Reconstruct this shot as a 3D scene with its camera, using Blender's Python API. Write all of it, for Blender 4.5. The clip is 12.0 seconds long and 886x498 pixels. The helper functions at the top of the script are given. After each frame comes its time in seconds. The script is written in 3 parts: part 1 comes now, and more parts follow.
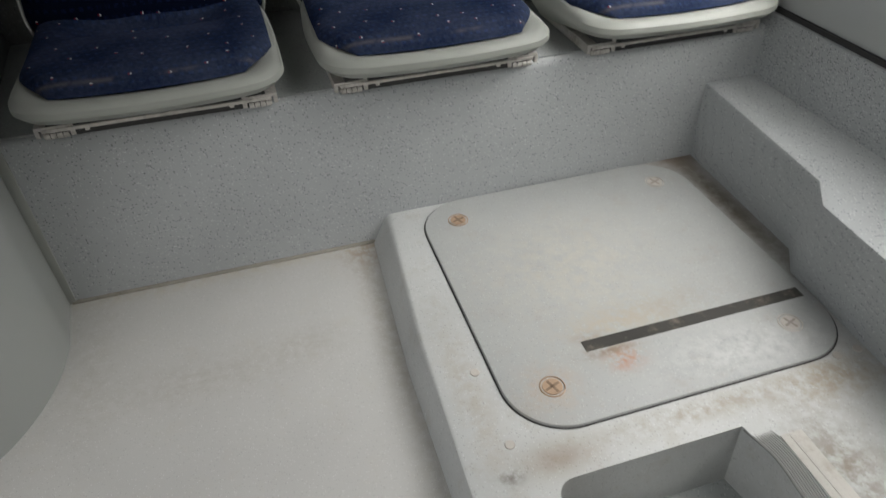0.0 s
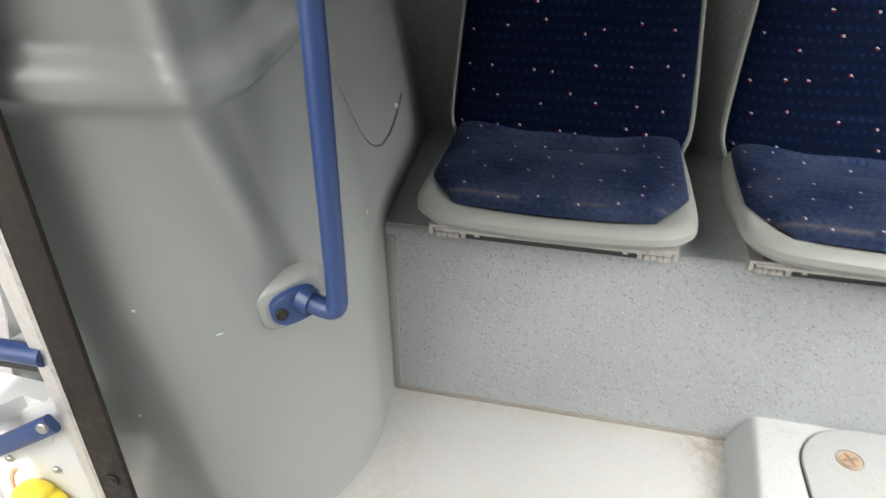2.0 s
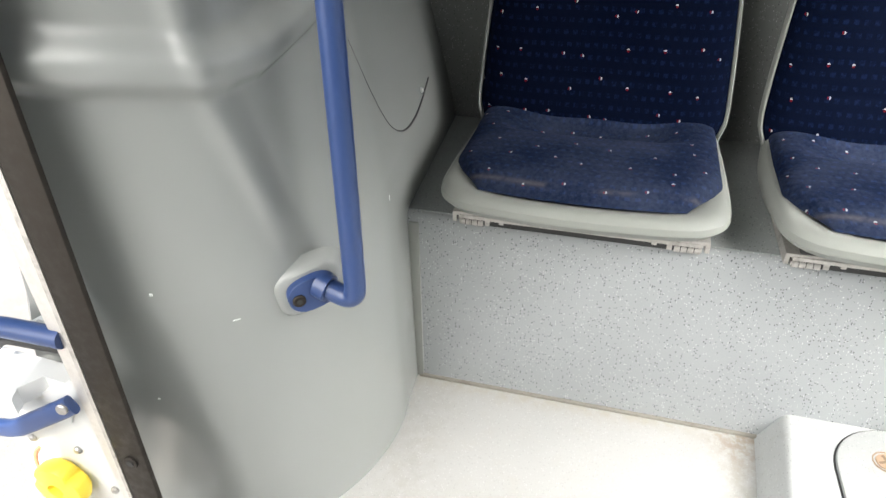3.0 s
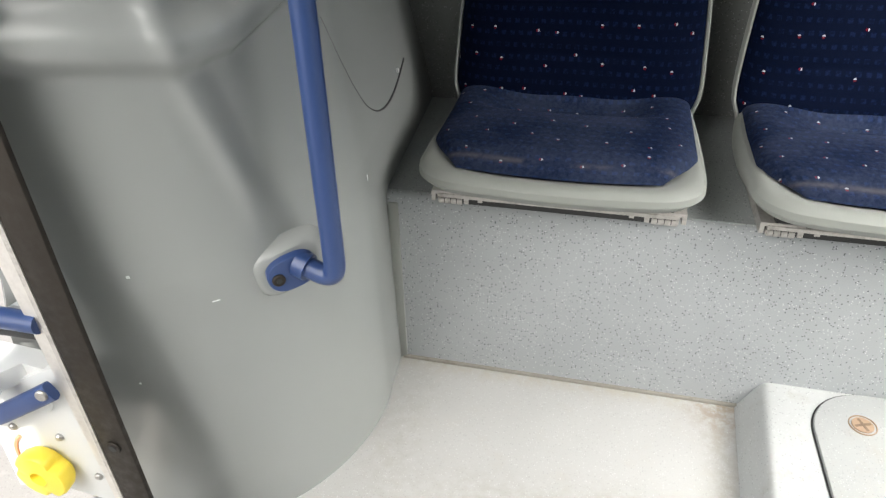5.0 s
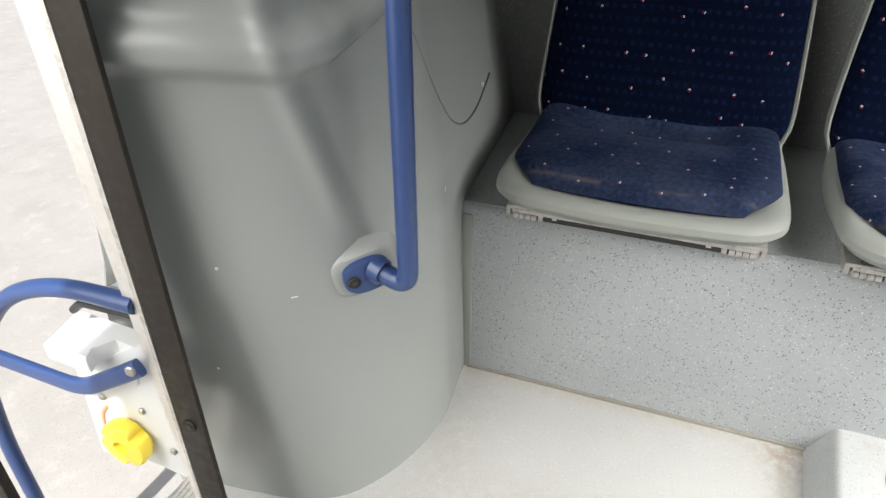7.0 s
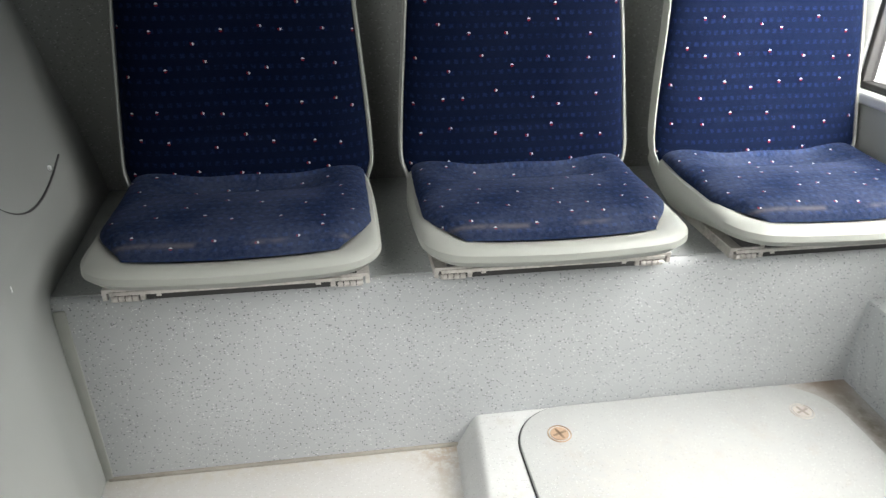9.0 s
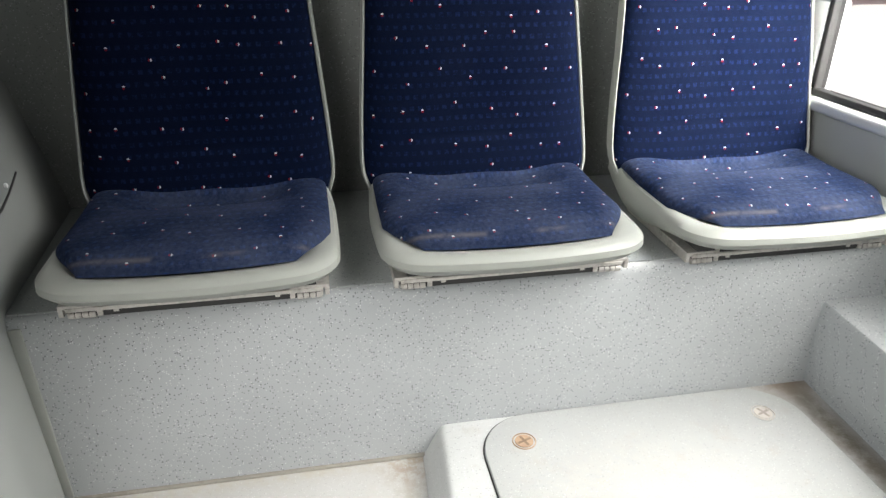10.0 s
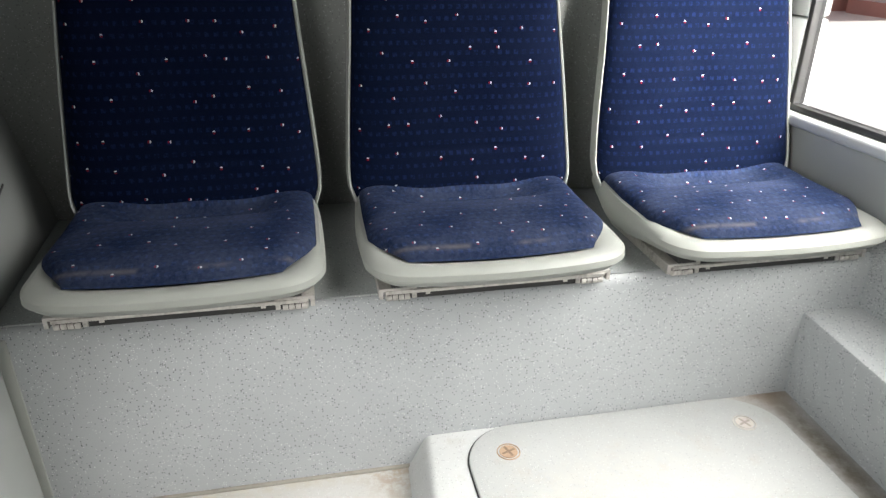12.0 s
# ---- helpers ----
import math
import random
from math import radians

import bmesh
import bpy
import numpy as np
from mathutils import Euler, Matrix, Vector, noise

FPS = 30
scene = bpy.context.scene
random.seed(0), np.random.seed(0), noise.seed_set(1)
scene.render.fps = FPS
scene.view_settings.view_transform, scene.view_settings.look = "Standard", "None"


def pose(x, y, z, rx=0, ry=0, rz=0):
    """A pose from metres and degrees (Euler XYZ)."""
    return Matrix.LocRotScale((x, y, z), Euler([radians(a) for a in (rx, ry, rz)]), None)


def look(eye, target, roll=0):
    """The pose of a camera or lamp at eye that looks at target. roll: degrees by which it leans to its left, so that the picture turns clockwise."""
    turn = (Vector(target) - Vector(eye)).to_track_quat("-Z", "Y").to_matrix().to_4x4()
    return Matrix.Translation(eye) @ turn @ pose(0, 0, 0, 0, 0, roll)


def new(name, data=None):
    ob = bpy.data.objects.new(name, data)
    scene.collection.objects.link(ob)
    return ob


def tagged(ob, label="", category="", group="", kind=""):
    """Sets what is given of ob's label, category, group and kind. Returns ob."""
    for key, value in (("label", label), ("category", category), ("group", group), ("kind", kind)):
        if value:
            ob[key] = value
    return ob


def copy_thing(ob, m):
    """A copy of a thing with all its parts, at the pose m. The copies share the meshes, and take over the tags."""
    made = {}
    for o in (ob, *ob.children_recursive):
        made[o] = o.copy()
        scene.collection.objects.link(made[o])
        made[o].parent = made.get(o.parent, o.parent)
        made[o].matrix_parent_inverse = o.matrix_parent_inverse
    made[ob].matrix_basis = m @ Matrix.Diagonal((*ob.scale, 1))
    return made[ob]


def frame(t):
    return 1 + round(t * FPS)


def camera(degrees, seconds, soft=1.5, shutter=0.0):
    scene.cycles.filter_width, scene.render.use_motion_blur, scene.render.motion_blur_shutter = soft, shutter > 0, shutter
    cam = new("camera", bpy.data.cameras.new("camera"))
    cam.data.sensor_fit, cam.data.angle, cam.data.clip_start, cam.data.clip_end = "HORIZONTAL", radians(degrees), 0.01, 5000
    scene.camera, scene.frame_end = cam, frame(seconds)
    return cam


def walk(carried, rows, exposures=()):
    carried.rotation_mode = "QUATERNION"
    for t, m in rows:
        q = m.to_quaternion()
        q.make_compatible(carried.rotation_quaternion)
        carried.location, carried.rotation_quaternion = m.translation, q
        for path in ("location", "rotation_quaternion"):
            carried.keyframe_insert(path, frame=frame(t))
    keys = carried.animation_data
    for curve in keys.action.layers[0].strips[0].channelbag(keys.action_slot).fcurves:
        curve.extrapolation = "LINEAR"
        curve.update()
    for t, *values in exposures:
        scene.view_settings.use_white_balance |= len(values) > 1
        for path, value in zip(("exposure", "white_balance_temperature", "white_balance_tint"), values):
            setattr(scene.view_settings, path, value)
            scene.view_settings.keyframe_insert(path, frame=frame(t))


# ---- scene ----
cam = camera(66.5, 12.0, soft=1.35, shutter=0.4)
EXPOSURES = [(0, -0.78, 6550, 9), (0.6, -0.63, 6550, 9), (1.0, -0.38, 6550, 9), (1.5, -0.05, 6550, 9), (2.0, 0.4, 6550, 9), (2.5, 0.80, 6550, 9), (3.0, 0.82, 6550, 9), (3.5, 0.60, 6550, 9), (5.5, 0.48, 6550, 9), (6.5, 0.50, 6550, 9), (7.5, 0.43, 6550, 9), (9.3, 0.43, 6550, 9), (12, 0.43, 6550, 9)]
PATH = [
    (0, (0.46, -1.224, 0.987), (0.895, 0.256, -0.287), -1.4),
    (0.5, (0.435, -1.22, 0.982), (0.835, 0.346, -0.197), -0.5),
    (1, (0.347, -1.165, 1.003), (0.571, 0.456, -0.146), -0.1),
    (1.5, (0.309, -1.104, 0.999), (0.245, 0.555, -0.116), -1.3),
    (2, (0.328, -1.018, 0.991), (-0.05, 0.646, -0.052), 0.1),
    (2.5, (0.344, -0.999, 0.994), (-0.114, 0.659, -0.025), -0.2),
    (3, (0.339, -0.997, 0.982), (-0.127, 0.623, -0.094), -0.8),
    (3.5, (0.353, -1.007, 0.985), (-0.103, 0.588, -0.13), -1.8),
    (3.7, (0.352, -1.007, 0.981), (-0.077, 0.598, -0.131), -1.5),
    (5.3, (0.346, -1.006, 0.968), (-0.067, 0.611, -0.136), -1.4),
    (5.5, (0.352, -1.003, 0.97), (-0.089, 0.597, -0.145), -1.6),
    (6, (0.335, -1.007, 0.966), (-0.187, 0.57, -0.146), -1.1),
    (6.5, (0.33, -1.014, 0.974), (-0.269, 0.545, -0.127), -0.9),
    (7, (0.346, -1.019, 0.986), (-0.265, 0.547, -0.097), -0.7),
    (7.5, (0.383, -0.999, 1.005), (-0.026, 0.682, 0.013), 0.0),
    (7.7, (0.405, -0.99, 1.002), (0.142, 0.755, 0.068), 0.8),
    (9.3, (0.487, -1.01, 0.953), (0.782, 0.749, 0.048), 0.1),
    (9.5, (0.501, -1.017, 0.951), (0.8, 0.749, 0.062), 0.0),
    (10, (0.506, -1.02, 0.955), (0.83, 0.75, 0.081), 0.0),
    (10.5, (0.514, -1.027, 0.956), (0.85, 0.748, 0.098), 0.0),
    (11, (0.516, -1.031, 0.958), (0.859, 0.749, 0.114), 0.1),
    (11.5, (0.515, -1.034, 0.961), (0.858, 0.749, 0.123), 0.3),
    (12, (0.514, -1.035, 0.96), (0.868, 0.745, 0.12), 0.4),
]
walk(cam, [(t, look(eye, target, roll)) for t, eye, target, roll in PATH], EXPOSURES)

# ---- world, sun and large lights ----
world = bpy.data.worlds.new("sky")
scene.world = world
world.use_nodes = True
wn = world.node_tree
sky = wn.nodes.new("ShaderNodeTexSky")
sky.sky_type = "NISHITA"
sky.sun_disc = False
sky.sun_elevation = radians(50)
sky.sun_rotation = radians(186)
sky.dust_density = 3.0
wn.links.new(sky.outputs[0], wn.nodes["Background"].inputs[0])
wn.nodes["Background"].inputs[1].default_value = 0.10

sun = new("sun", bpy.data.lights.new("sun", "SUN"))
sun.data.energy, sun.data.angle, sun.data.color = 4.5, radians(0.6), (1.0, 0.96, 0.9)
sun.matrix_world = look((-0.2, -3.0, 3.6), (0, 0, 0))


def daylight_lamp(name, eye, target, w, h, watts, spread, colour):
    """Daylight that stands in an opening of the bus, or a lamp added as fill."""
    lamp = bpy.data.lights.new(name, "AREA")
    lamp.shape, lamp.size, lamp.size_y, lamp.energy, lamp.color = "RECTANGLE", w, h, watts, colour
    lamp.spread = radians(spread)
    ob = new(name, lamp)
    ob.matrix_world = look(eye, target)
    return ob


DAY = (1.0, 0.98, 0.95)
daylight_lamp("window_and_fill_light", (1.78, -0.45, 1.25), (1.32, -0.26, 0.30), 1.5, 0.95, 17, 100, DAY)
# second lamp in the same window, added to brighten the right-hand seat back
daylight_lamp("window_and_fill_light", (1.66, -0.36, 1.02), (1.40, 0.38, 0.80), 0.4, 0.6, 8.5, 70, DAY)
# added fill lamp in front of the closed wall, where no window is built
daylight_lamp("window_and_fill_light", (1.58, -3.1, 1.10), (0.5, -2.4, 0.5), 2.4, 0.7, 2.5, 180, DAY)
daylight_lamp("doorway_daylight", (-0.40, -1.35, 1.18), (0.38, -0.62, 0.30), 1.0, 1.4, 10.5, 130, DAY)


# ---- materials ----
def wire(nt, a, b):
    nt.links.new(a, b)


def shader(name, colour, rough=0.5, metal=0.0, spec=0.5):
    m = bpy.data.materials.new(name)
    m.use_nodes = True
    nt = m.node_tree
    p = nt.nodes["Principled BSDF"]
    p.inputs["Base Color"].default_value = (*colour, 1)
    p.inputs["Roughness"].default_value = rough
    p.inputs["Metallic"].default_value = metal
    p.inputs["Specular IOR Level"].default_value = spec
    co = nt.nodes.new("ShaderNodeTexCoord")
    rgb = nt.nodes.new("ShaderNodeRGB")
    rgb.outputs[0].default_value = (*colour, 1)
    return m, nt, p, co.outputs["Object"], rgb.outputs[0]


def noise_of(nt, co, scale, detail=4.0, rough=0.55):
    n = nt.nodes.new("ShaderNodeTexNoise")
    n.inputs["Scale"].default_value, n.inputs["Detail"].default_value, n.inputs["Roughness"].default_value = scale, detail, rough
    wire(nt, co, n.inputs["Vector"])
    return n.outputs["Fac"]


def span(nt, v, a, b, lo=0.0, hi=1.0):
    r = nt.nodes.new("ShaderNodeMapRange")
    r.interpolation_type = "SMOOTHSTEP"
    for k, x in zip(("From Min", "From Max", "To Min", "To Max"), (a, b, lo, hi)):
        r.inputs[k].default_value = x
    wire(nt, v, r.inputs["Value"])
    return r.outputs[0]


def maths(nt, op, a, b=None, c=None):
    n = nt.nodes.new("ShaderNodeMath")
    n.operation = op
    for i, x in enumerate((a, b, c)):
        if x is None:
            continue
        if isinstance(x, (int, float)):
            n.inputs[i].default_value = x
        else:
            wire(nt, x, n.inputs[i])
    return n.outputs[0]


def blend(nt, fac, a, b, mode="MIX"):
    n = nt.nodes.new("ShaderNodeMix")
    n.data_type, n.blend_type = "RGBA", mode
    for sock, x in ((n.inputs[0], fac), (n.inputs[6], a), (n.inputs[7], b)):
        if isinstance(x, (int, float)):
            sock.default_value = x
        elif isinstance(x, tuple):
            sock.default_value = (*x, 1)
        else:
            wire(nt, x, sock)
    return n.outputs[2]


def relief(nt, p, height, strength, dist=0.001):
    b = nt.nodes.new("ShaderNodeBump")
    b.inputs["Strength"].default_value, b.inputs["Distance"].default_value = strength, dist
    wire(nt, height, b.inputs["Height"])
    wire(nt, b.outputs[0], p.inputs["Normal"])


def spot(nt, co, x, y, rx, ry):
    """A soft oval patch round (x, y) on a level surface."""
    s = nt.nodes.new("ShaderNodeSeparateXYZ")
    wire(nt, co, s.inputs[0])
    dx = maths(nt, "POWER", maths(nt, "DIVIDE", maths(nt, "SUBTRACT", s.outputs[0], x), rx), 2.0)
    dy = maths(nt, "POWER", maths(nt, "DIVIDE", maths(nt, "SUBTRACT", s.outputs[1], y), ry), 2.0)
    return maths(nt, "POWER", 2.718, maths(nt, "MULTIPLY", maths(nt, "ADD", dx, dy), -1.0))


def flecks(nt, co, scale, share, size):
    """Small chips strewn in sheet vinyl: a mask, 1 on a chip."""
    v = nt.nodes.new("ShaderNodeTexVoronoi")
    v.inputs["Scale"].default_value = scale
    wire(nt, co, v.inputs["Vector"])
    s = nt.nodes.new("ShaderNodeSeparateColor")
    wire(nt, v.outputs["Color"], s.inputs[0])
    near = maths(nt, "LESS_THAN", v.outputs["Distance"], size)
    return maths(nt, "MULTIPLY", near, maths(nt, "LESS_THAN", s.outputs[0], share))


def vinyl(name, colour, rough=0.5, white=0.7, dark=0.7, wear=0.25, dirt=(0.30, 0.25, 0.18), stains=(), scuffs=0.0):
    m, nt, p, co, c = shader(name, colour, rough)
    big = noise_of(nt, co, 5.0, 5.0)
    fine = noise_of(nt, co, 420.0, 2.0)
    c = blend(nt, span(nt, big, 0.35, 0.7, 0.0, wear), c, tuple(x * 0.72 for x in colour))
    c = blend(nt, span(nt, fine, 0.35, 0.65, 0.0, 0.12), c, tuple(x * 0.7 for x in colour))
    c = blend(nt, maths(nt, "MULTIPLY", flecks(nt, co, 300.0, 0.20, 0.27), white), c, (0.80, 0.82, 0.82))
    c = blend(nt, maths(nt, "MULTIPLY", flecks(nt, co, 265.0, 0.17, 0.33), dark), c, (0.05, 0.055, 0.06))
    if scuffs:
        mid = noise_of(nt, co, 16.0, 8.0, 0.7)
        c = blend(nt, span(nt, mid, 0.52, 0.72, 0.0, scuffs), c, dirt)
        ring = noise_of(nt, co, 60.0, 6.0, 0.7)
        c = blend(nt, span(nt, ring, 0.6, 0.75, 0.0, scuffs * 0.6), c, (0.2, 0.18, 0.15))
    for (x, y, rx, ry, tint, amount) in stains:
        mask = span(nt, noise_of(nt, co, 38.0, 8.0, 0.72), 0.25, 0.62, 0.65) if amount < 0 else span(nt, noise_of(nt, co, 48.0, 9.0, 0.7), 0.34, 0.64)
        patch = maths(nt, "MULTIPLY", spot(nt, co, x, y, rx, ry), mask)
        c = blend(nt, maths(nt, "MULTIPLY", patch, abs(amount)), c, tint)
    wire(nt, c, p.inputs["Base Color"])
    wire(nt, span(nt, big, 0.3, 0.7, rough - 0.06, rough + 0.12), p.inputs["Roughness"])
    relief(nt, p, noise_of(nt, co, 260.0, 3.0), 0.15, 0.001)
    return m


def plastic(name, colour, rough=0.4, mottle=0.12, grain=300.0, bump=0.12, scratch=0.12, vary=0.08):
    m, nt, p, co, c = shader(name, colour, rough)
    big = noise_of(nt, co, 5.0, 2.0, 0.4)
    c = blend(nt, span(nt, big, 0.3, 0.7, 0.0, mottle), c, tuple(x * 0.75 for x in colour))
    scr = noise_of(nt, co, 45.0, 8.0, 0.75)
    if scratch:
        c = blend(nt, span(nt, scr, 0.66, 0.74, 0.0, scratch), c, tuple(min(1, x * 1.35) for x in colour))
    wire(nt, c, p.inputs["Base Color"])
    wire(nt, span(nt, big, 0.3, 0.7, rough - 0.1 * vary, rough + vary), p.inputs["Roughness"])
    if bump:
        relief(nt, p, noise_of(nt, co, grain, 3.0), bump, 0.0008)
    return m


def metal(name, colour, rough=0.35, dirt=0.35):
    m, nt, p, co, c = shader(name, colour, rough, 1.0)
    n = noise_of(nt, co, 60.0, 6.0, 0.7)
    c = blend(nt, span(nt, n, 0.45, 0.7, 0.0, dirt), c, (0.12, 0.1, 0.08))
    wire(nt, c, p.inputs["Base Color"])
    wire(nt, span(nt, n, 0.3, 0.7, rough, rough + 0.25), p.inputs["Roughness"])
    return m


def fabric(name, colour, seed, dust, worn):
    """Woven seat moquette: rows of pale dashes, and strewn half-white half-red flecks."""
    m, nt, p, co, c = shader(name, colour, 0.9, 0.0, 0.06)
    p.inputs["Sheen Weight"].default_value = 0.05
    p.inputs["Sheen Roughness"].default_value = 0.3
    p.inputs["Sheen Tint"].default_value = (0.09, 0.17, 0.5, 1)
    uv = nt.nodes.new("ShaderNodeUVMap").outputs[0]
    s = nt.nodes.new("ShaderNodeSeparateXYZ")
    wire(nt, uv, s.inputs[0])
    u, v = s.outputs[0], s.outputs[1]
    # rows of small lighter dashes
    du, dv = 0.0165, 0.0215
    row = maths(nt, "FLOOR", maths(nt, "DIVIDE", v, dv))
    uu = maths(nt, "ADD", u, maths(nt, "MULTIPLY", maths(nt, "MODULO", row, 2.0), du * 0.5))
    fu = maths(nt, "FRACT", maths(nt, "DIVIDE", maths(nt, "ADD", uu, 5.0), du))
    fv = maths(nt, "FRACT", maths(nt, "DIVIDE", maths(nt, "ADD", v, dv * 300), dv))
    inu = span(nt, maths(nt, "ABSOLUTE", maths(nt, "SUBTRACT", fu, 0.5)), 0.22, 0.32, 1.0, 0.0)
    inv = span(nt, maths(nt, "ABSOLUTE", maths(nt, "SUBTRACT", fv, 0.5)), 0.15, 0.24, 1.0, 0.0)
    weave = noise_of(nt, co, 900.0, 2.0)
    dash = maths(nt, "MULTIPLY", maths(nt, "MULTIPLY", inu, inv), span(nt, noise_of(nt, uv, 140.0, 2.0), 0.4, 0.6, 0.1, 0.75))
    c = blend(nt, dash, c, tuple(min(1, x * (3.0 if worn else 3.2) + 0.003) for x in colour))
    c = blend(nt, span(nt, weave, 0.35, 0.65, 0.0, 0.4), c, tuple(x * 0.5 for x in colour))
    # strewn flecks on a jittered grid
    cell = 0.063
    cu, cv = maths(nt, "DIVIDE", u, cell), maths(nt, "DIVIDE", v, cell)
    shift = maths(nt, "MULTIPLY", maths(nt, "MODULO", maths(nt, "FLOOR", maths(nt, "ADD", cv, 50.0)), 2.0), 0.5)
    cu = maths(nt, "ADD", maths(nt, "ADD", cu, 50.0), shift)
    cv = maths(nt, "ADD", cv, 50.0)
    cmb = nt.nodes.new("ShaderNodeCombineXYZ")
    wire(nt, maths(nt, "FLOOR", cu), cmb.inputs[0])
    wire(nt, maths(nt, "FLOOR", cv), cmb.inputs[1])
    info = nt.nodes.new("ShaderNodeObjectInfo")
    wire(nt, maths(nt, "MULTIPLY_ADD", info.outputs["Random"], 50.0, seed), cmb.inputs[2])
    wnz = nt.nodes.new("ShaderNodeTexWhiteNoise")
    wire(nt, cmb.outputs[0], wnz.inputs["Vector"])
    rs = nt.nodes.new("ShaderNodeSeparateColor")
    wire(nt, wnz.outputs["Color"], rs.inputs[0])
    ju = maths(nt, "MULTIPLY_ADD", rs.outputs[0], 0.6, 0.2)
    jv = maths(nt, "MULTIPLY_ADD", rs.outputs[1], 0.6, 0.2)
    eu = maths(nt, "MULTIPLY", maths(nt, "SUBTRACT", maths(nt, "FRACT", cu), ju), cell)
    ev = maths(nt, "MULTIPLY", maths(nt, "SUBTRACT", maths(nt, "FRACT", cv), jv), cell)
    lie = maths(nt, "GREATER_THAN", rs.outputs[2], 0.4)

    def pick(a, b):
        return maths(nt, "ADD", maths(nt, "MULTIPLY", lie, a), maths(nt, "MULTIPLY", maths(nt, "SUBTRACT", 1.0, lie), b))

    a, b = pick(eu, ev), pick(ev, eu)
    disc = maths(nt, "LESS_THAN", maths(nt, "ADD", maths(nt, "POWER", maths(nt, "DIVIDE", a, 0.0033), 2.0),
                                        maths(nt, "POWER", maths(nt, "DIVIDE", b, 0.0027), 2.0)), 1.0)
    white = maths(nt, "MULTIPLY", disc, maths(nt, "GREATER_THAN", a, 0.0006))
    red = maths(nt, "MULTIPLY", disc, maths(nt, "LESS_THAN", a, -0.0004))
    c = blend(nt, white, c, (0.50, 0.50, 0.48))
    c = blend(nt, red, c, (0.15, 0.006, 0.012))
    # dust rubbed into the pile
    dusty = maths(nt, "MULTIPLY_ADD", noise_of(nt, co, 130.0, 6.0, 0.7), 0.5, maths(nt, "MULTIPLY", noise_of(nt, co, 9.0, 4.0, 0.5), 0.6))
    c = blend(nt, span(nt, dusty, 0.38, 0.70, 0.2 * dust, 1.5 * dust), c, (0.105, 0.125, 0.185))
    if worn:
        streak = noise_of(nt, co, 12.0, 6.0, 0.65)
        front = maths(nt, "POWER", 2.718, maths(nt, "MULTIPLY", maths(nt, "POWER", maths(nt, "DIVIDE", maths(nt, "SUBTRACT", v, 0.021), 0.0055), 2.0), -1.0))
        c = blend(nt, maths(nt, "MULTIPLY", front, span(nt, streak, 0.42, 0.62, 0.0, worn)), c, (0.18, 0.16, 0.135))
    wire(nt, c, p.inputs["Base Color"])
    relief(nt, p, weave, 0.5, 0.001)
    return m


VINYL = vinyl("speckled_vinyl", (0.35, 0.367, 0.37), 0.48, 0.6, 0.85, 0.25)
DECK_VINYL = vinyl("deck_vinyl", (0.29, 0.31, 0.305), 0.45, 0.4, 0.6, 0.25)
FLOOR_VINYL = vinyl("floor_vinyl", (0.45, 0.45, 0.435), 0.40, 0.3, 0.15, 0.15, dirt=(0.42, 0.39, 0.33), scuffs=0.25,
                    stains=[(0.33, -0.01, 0.5, 0.02, (0.40, 0.36, 0.28), 0.6), (0.62, -0.3, 0.03, 0.5, (0.30, 0.27, 0.21), 0.5),
                            (0.62, -0.02, 0.05, 0.06, (0.25, 0.17, 0.1), 0.6), (0.25, -0.30, 0.16, 0.05, (0.30, 0.27, 0.22), 0.35), (0.45, -0.27, 0.07, 0.04, (0.30, 0.27, 0.22), 0.35), (0.05, -0.2, 0.05, 0.2, (0.30, 0.28, 0.23), 0.3)])
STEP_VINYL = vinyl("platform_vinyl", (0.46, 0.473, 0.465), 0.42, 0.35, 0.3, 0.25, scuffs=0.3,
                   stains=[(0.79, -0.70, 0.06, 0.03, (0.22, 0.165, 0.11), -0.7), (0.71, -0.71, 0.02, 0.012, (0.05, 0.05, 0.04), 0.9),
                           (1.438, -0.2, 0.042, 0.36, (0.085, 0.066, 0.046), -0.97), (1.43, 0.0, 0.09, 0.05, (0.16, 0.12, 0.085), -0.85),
                           (1.30, -0.70, 0.10, 0.05, (0.30, 0.24, 0.16), 0.8), (1.05, -0.69, 0.2, 0.02, (0.28, 0.24, 0.18), 0.8),
                           (1.20, -0.85, 0.06, 0.1, (0.2, 0.17, 0.13), 0.9), (0.70, -0.55, 0.03, 0.2, (0.36, 0.32, 0.26), 0.6)])
HATCH_VINYL = vinyl("hatch_vinyl", (0.34, 0.351, 0.344), 0.46, 0.25, 0.2, 0.2, scuffs=0.22,
                    stains=[(0.985, -0.555, 0.03, 0.022, (0.36, 0.12, 0.03), 1.0), (0.97, -0.53, 0.05, 0.012, (0.16, 0.11, 0.07), 0.9), (0.95, -0.49, 0.03, 0.012, (0.2, 0.16, 0.12), 0.9), (1.02, -0.47, 0.10, 0.03, (0.36, 0.31, 0.24), 0.9),
                            (1.12, -0.46, 0.12, 0.04, (0.26, 0.24, 0.2), 0.6), (1.0, -0.30, 0.2, 0.16, (0.42, 0.39, 0.32), 0.5),
                            (0.835, -0.575, 0.05, 0.05, (0.42, 0.3, 0.2), 0.5), (1.2, -0.6, 0.15, 0.05, (0.55, 0.56, 0.55), 0.5)])
WALL_VINYL = vinyl("wall_vinyl", (0.20, 0.21, 0.203), 0.5, 0.5, 0.7, 0.2)
PANEL = plastic("moulded_grey_plastic", (0.295, 0.306, 0.297), 0.21, 0.05, 500.0, 0.0, 0.0, 0.0)
SIDE = plastic("side_panel_plastic", (0.45, 0.47, 0.46), 0.42, 0.12)
